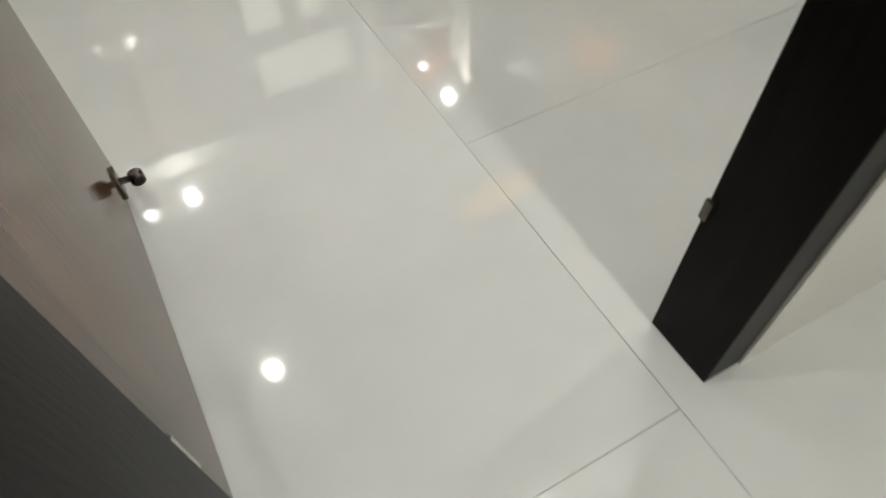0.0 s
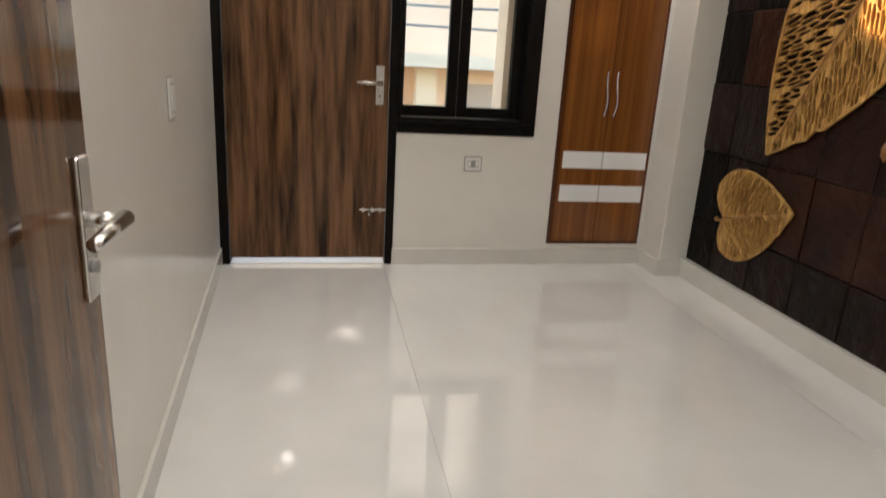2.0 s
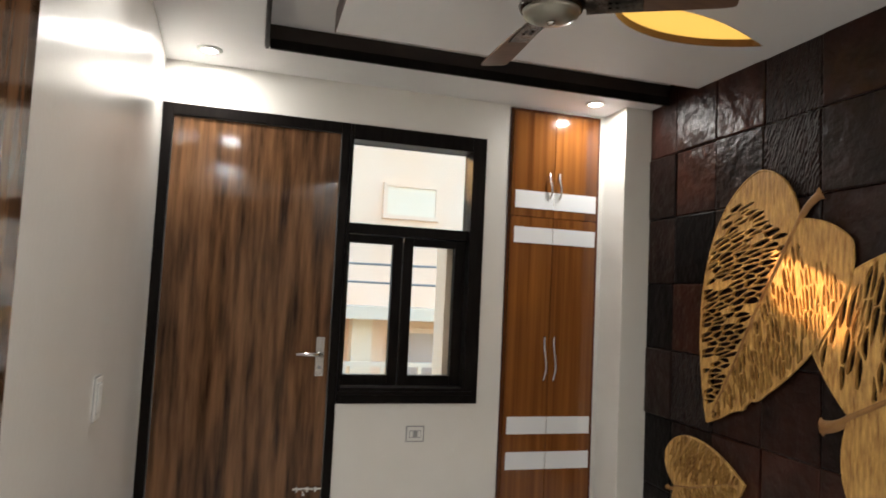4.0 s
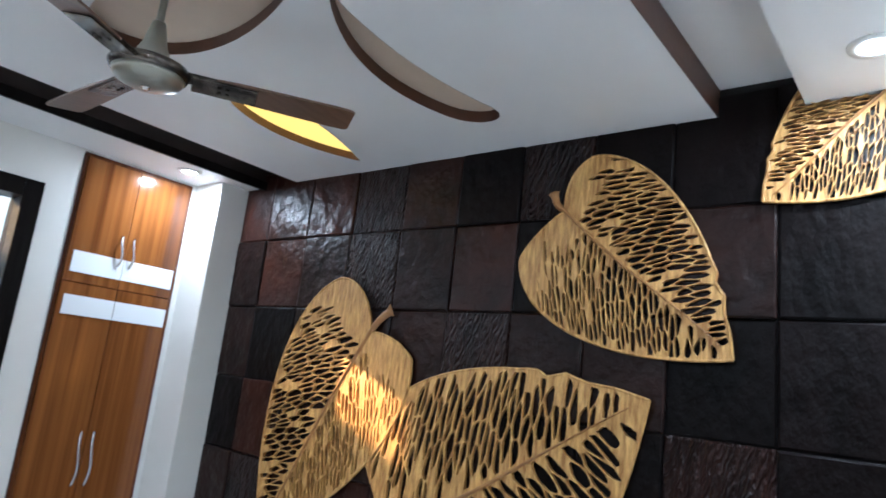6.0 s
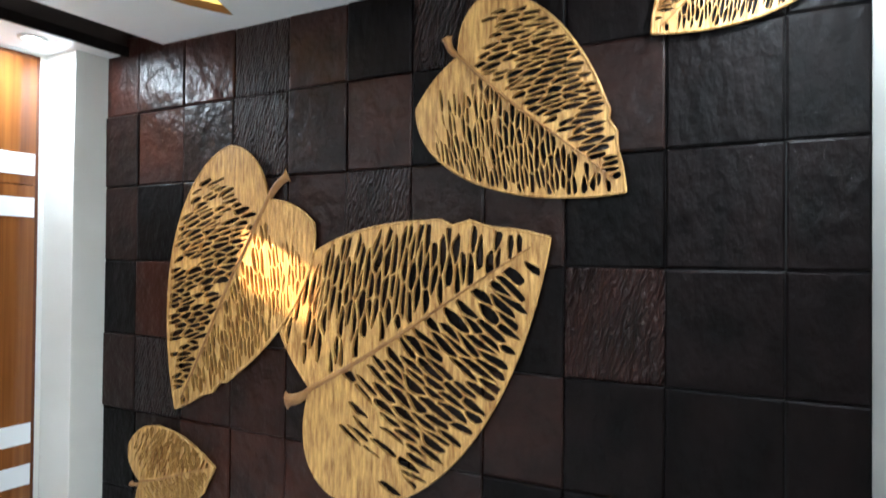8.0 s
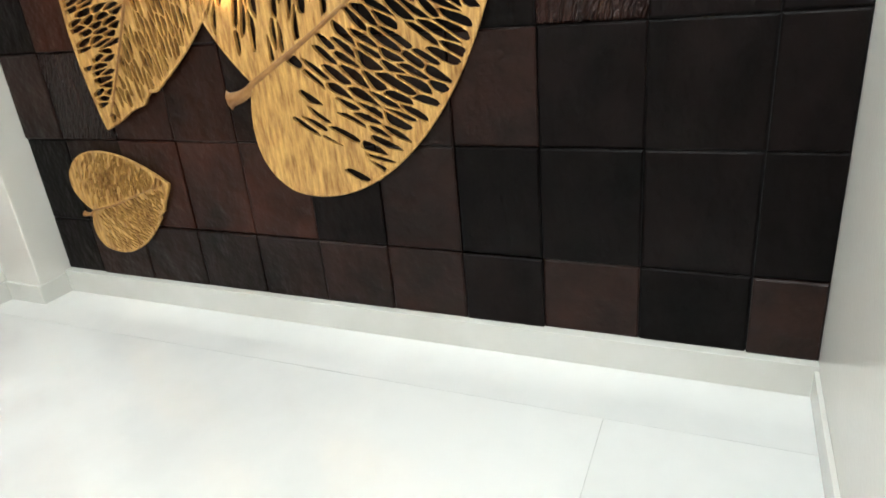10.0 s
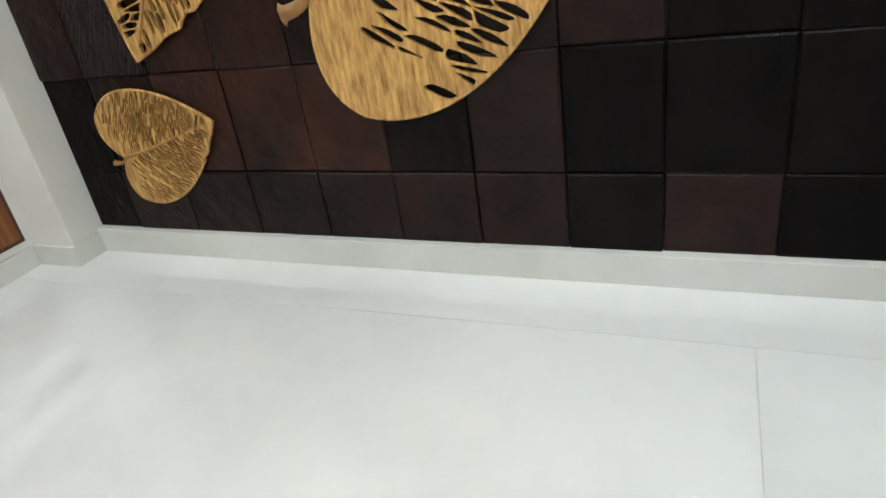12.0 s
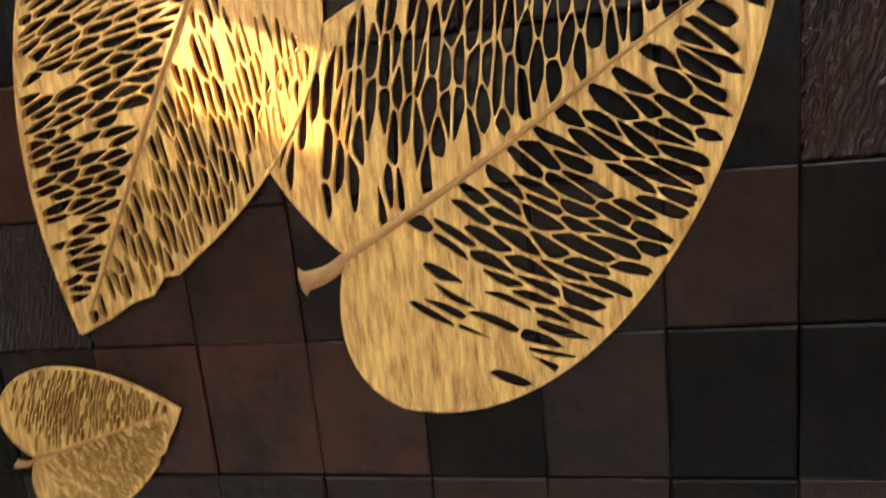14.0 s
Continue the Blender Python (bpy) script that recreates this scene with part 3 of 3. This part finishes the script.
def leaf_art(label, stem, notch, tip, lobe, left, right, cell, angle, solid, stem_w, seed, front, bite):
    """A flat carved leaf on the mural wall; stem end, notch and tip as (y, z) in metres."""
    rng = random.Random(seed)
    outline = heart(lobe, left, right, bite)
    holes = vein_cells(outline, rng, cell[0], cell[1], angle, solid)
    o, d = Vector(notch), Vector(tip) - Vector(notch)
    L = d.length
    ax = d / L
    ay = Vector((-ax.y, ax.x))
    e = thing("leaf_wall_art", label, "wall art", (front, notch[0], notch[1]), group="carved leaves on the feature wall")
    v, f = plate(outline, holes)
    bm = bmesh.new()
    thick = 0.012

    def dome(p):
        return 0.004 * math.cos(min(1.5, abs(p.y) * 4))

    def at(p, x):
        w = o + ax * (p.x * L) + ay * (p.y * L)
        return (x, w.x, w.y)

    fr = [bm.verts.new(at(p, front - dome(p))) for p in v]
    for t in f:
        bm.faces.new([fr[k] for k in t])
    for edge in [q for q in bm.edges if len(q.link_faces) == 1]:
        a, b = edge.verts
        a2 = bm.verts.new((front + thick, a.co.y, a.co.z))
        b2 = bm.verts.new((front + thick, b.co.y, b.co.z))
        bm.faces.new((a, b, b2, a2))
    part("blade", bm, GOLD, e, "carved gold leaf with a net of openings")
    bm = bmesh.new()
    so = Vector(stem)
    pts = []
    for k in range(13):
        t = k / 12
        pts.append((so.lerp(o, t) + ay * (0.012 * math.sin(math.pi * t)), stem_w * (1.25 - 0.5 * t) * (1.5 if k == 0 else 1)))
    for k in range(1, 21):
        t = k / 20
        pts.append((o + ax * (L * 0.94 * t) + ay * (0.008 * math.sin(5 * t)), stem_w * 0.75 * (1 - 0.88 * t)))
    prev = None
    for k, (p, w) in enumerate(pts):
        q = pts[min(k + 1, len(pts) - 1)][0] - pts[max(k - 1, 0)][0]
        s = Vector((-q.y, q.x)).normalized() * w
        ring = [bm.verts.new((front + 0.004, p.x + s.x, p.y + s.y)), bm.verts.new((front - 0.012, p.x + 0.4 * s.x, p.y + 0.4 * s.y)),
                bm.verts.new((front - 0.012, p.x - 0.4 * s.x, p.y - 0.4 * s.y)), bm.verts.new((front + 0.004, p.x - s.x, p.y - s.y))]
        if prev:
            for a in range(3):
                bm.faces.new((prev[a], prev[a + 1], ring[a + 1], ring[a]))
        else:
            bm.faces.new(ring)
        prev = ring
    part("midrib", bm, GOLDRIB, e, "raised brown-gold midrib and stem", smooth=True)
    bm = bmesh.new()
    n = len(outline)
    rim = [Vector(at(p, front - dome(p) + 0.002)) for p in outline]
    for k in range(n):
        add_tube(bm, rim[k - 1], rim[k], 0.005, n=6, caps=False)
    part("rim", bm, GOLD, e, "rounded gold rim", smooth=True)
    settle(e)


LF = 2.514
leaf_art("large carved gold leaf on the dark block wall", (-1.385, 0.869), (-1.508, 0.927), (-2.452, 1.491), (0.15, 0.03), 0.47, 0.41, (0.092, 0.031), (74, 62), (0.15, 0.03), 0.020, 3, LF, -1)
leaf_art("tall carved gold leaf with a sunlit patch", (-1.383, 1.742), (-1.285, 1.648), (-0.765, 0.766), (0.12, 0.05), 0.415, 0.33, (0.074, 0.0300), (56, 47), (0.10, 0.12), 0.016, 5, LF - 0.004, -1)
leaf_art("carved gold leaf high on the dark block wall", (-2.078, 2.170), (-2.128, 2.100), (-2.682, 1.624), (0.04, 0.10), 0.435, 0.385, (0.084, 0.0315), (54, 60), (0.12, 0.07), 0.013, 7, LF, -1)
leaf_art("small carved gold heart-shaped leaf near the skirting", (-0.470, 0.392), (-0.54, 0.415), (-0.998, 0.545), (0.13, 0.13), 0.46, 0.49, (0.10, 0.026), (66, 66), (0.04, 0.04), 0.008, 9, LF, 1)
leaf_art("carved gold leaf running up to the ceiling border", (-3.2, 2.40), (-3.115, 2.41), (-2.754, 2.08), (0.1, 0.1), 0.40, 0.50, (0.085, 0.033), (50, 50), (0.10, 0.10), 0.010, 11, LF, 1)

# ---- outside: neighbouring house across the lane and an added sun blocker ----
structure(box_part("ground", (-1000, 1000, T + 0.02, 2000, -3.4, -3.2), ASPHALT), "grey asphalt lane below the window", "ground")
# unseen pale slab, added to bounce skylight into the gap under the door
structure(box_part("balcony_floor", (-0.5, 2.0, T, 1.1, -0.12, -0.002), MARBLE), "pale floor added outside the closed door to brighten the gap under it", "floor")
house = thing("neighbour_house", "pink plastered house with a balcony across the lane", "house", (2.5, 6.0, -3.2))
# top and left end are set to trim the sun patch on the mural
box_part("wall", (-2.55, 7.0, 4.6, 9.0, -3.2, 3.71), FACADE, house)
box_part("upper_storey", (-0.6, 7.0, 4.602, 9.0, 3.71, 9.0), FACADE, house)
box_part("ledge", (0.4, 6.0, 3.9, 4.6, 0.98, 1.12), FACADE2, house, "pale concrete ledge")
box_part("balcony_slab", (0.4, 6.0, 3.7, 4.6, -0.45, -0.3), FACADE2, house, "pale balcony slab")
box_part("column", (1.62, 1.86, 4.35, 4.6, -0.3, 0.98), FACADE2, house)
rail = boxes_part("railing", [(0.4, 6.0, 3.72, 3.76, 0.48, 0.53), (0.4, 6.0, 3.72, 3.76, 0.12, 0.15)], FACADE2, house, "white painted railing")
for k in range(12):
    box_part("baluster", (0.6 + 0.42 * k, 0.64 + 0.42 * k, 3.725, 3.755, -0.3, 0.48), FACADE2, rail)
for wx, wz, ww, wh in ((2.0, 2.25, 0.62, 0.35), (2.15, -0.2, 0.75, 1.0), (3.4, -0.2, 0.8, 1.1)):
    wn_ = box_part("window", (wx, wx + ww, 4.57, 4.6, wz, wz + wh), FACGREY if wz < 1 else FACADE2, house, "pale shuttered window")
    boxes_part("frame", [(wx - 0.05, wx, 4.55, 4.6, wz - 0.05, wz + wh + 0.05), (wx + ww, wx + ww + 0.05, 4.55, 4.6, wz - 0.05, wz + wh + 0.05), (wx, wx + ww, 4.55, 4.6, wz + wh, wz + wh + 0.05), (wx, wx + ww, 4.55, 4.6, wz - 0.05, wz)], FACADE, wn_)
settle(house)
# Added block, turned along the sun's rays, that trims the patch on the mural
sun_block = thing("sun_blocker", "tall pale block added across the lane to trim the sun beam", "house", (-2.50, 4.6, -3.2, 0, 0, 39.4))
box_part("wall", (-4.0, 0, 0, 6.0, 0, 11.2), FACADE2, sun_block)
box_part("block_top", (-4.0, 0, -0.1, 0, 10.9, 11.2), FACADE, sun_block)
for z0, z1 in ((1.52, 1.62), (1.40, 1.36)):
    bm = bmesh.new()
    sweep(bm, [Vector((-3.6 + 0.72 * k, 3.3 + 1.3 * max(0, k - 10) / 5, z0 + (z1 - z0) * k / 15 + 0.12 * ((k - 7.5) / 7.5) ** 2)) for k in range(16)], 0.012, 6)
    tagged(part("overhead_cable", bm, GREY), "thin grey overhead cable strung along the lane", "cable")

# ---- pieces: floor slabs and mural blocks ----
def slab(x0, x1, y0, y1):
    box_part("slab", (x0 + 0.0006, x1 - 0.0006, y0 + 0.0006, y1 - 0.0006, -0.004, 0.0), MARBLE, floor)


XS = [-1.45, 0.855, 2.242, W + 0.2]
YCUT = [[-5.9, -3.4, T], [-5.9, -4.86, -2.735, T], [-5.9, -4.0, T]]
for xa, xb, cuts in zip(XS, XS[1:], YCUT):
    for ya, yb in zip(cuts, cuts[1:]):
        slab(max(xa, -0.15) if yb > -1 else xa, xb, ya, yb)

rng = random.Random(21)
ys = [-0.225, -0.46, -0.765, -1.065, -1.362, -1.648, -1.932, -2.216, -2.49, -2.79, -3.097, NEAR]
zs = [0.102, 0.352, 0.714, 1.06, 1.40, 1.745, 2.08, 2.44]
# r reddish, b dark brown, g with raised grain, k near black; rows from the skirting up, columns from the far pillar
KINDS = ["kbbbbbbkbkb", "kbrrrkbkkkk", "bgrrbbbbkkk", "krbbbbkkgkk", "bkbbbgbbkkk", "brbgbrkkbkk", "rrrgrkgkkkk"]
LOOKS = {"r": BLOCK, "b": BLOCKB, "g": BLOCKG, "k": BLOCKD}
for c in range(len(ys) - 1):
    for r in range(len(zs) - 1):
        y1, y0, z0, z1 = ys[c], ys[c + 1], zs[r], zs[r + 1]
        proud = rng.uniform(0.010, 0.019)
        bm = bmesh.new()
        j = [rng.uniform(0.0008, 0.003) for _ in range(4)]
        a = [(y0 + j[0], z0 + j[1]), (y1 - j[2], z0 + j[1]), (y1 - j[2], z1 - j[3]), (y0 + j[0], z1 - j[3])]
        ins = 0.006
        b = [(y0 + j[0] + ins, z0 + j[1] + ins), (y1 - j[2] - ins, z0 + j[1] + ins), (y1 - j[2] - ins, z1 - j[3] - ins), (y0 + j[0] + ins, z1 - j[3] - ins)]
        tilt = [rng.uniform(-0.002, 0.002) for _ in range(4)]
        r0 = [bm.verts.new((W, *p)) for p in a]
        r1 = [bm.verts.new((W - proud + 0.004, *p)) for p in a]
        r2 = [bm.verts.new((W - proud - t, *p)) for p, t in zip(b, tilt)]
        for lo, hi in ((r0, r1), (r1, r2)):
            for k in range(4):
                bm.faces.new((lo[k], lo[(k + 1) % 4], hi[(k + 1) % 4], hi[k]))
        bm.faces.new(r2)
        part("block", bm, LOOKS[KINDS[r][c]], wall_mural)
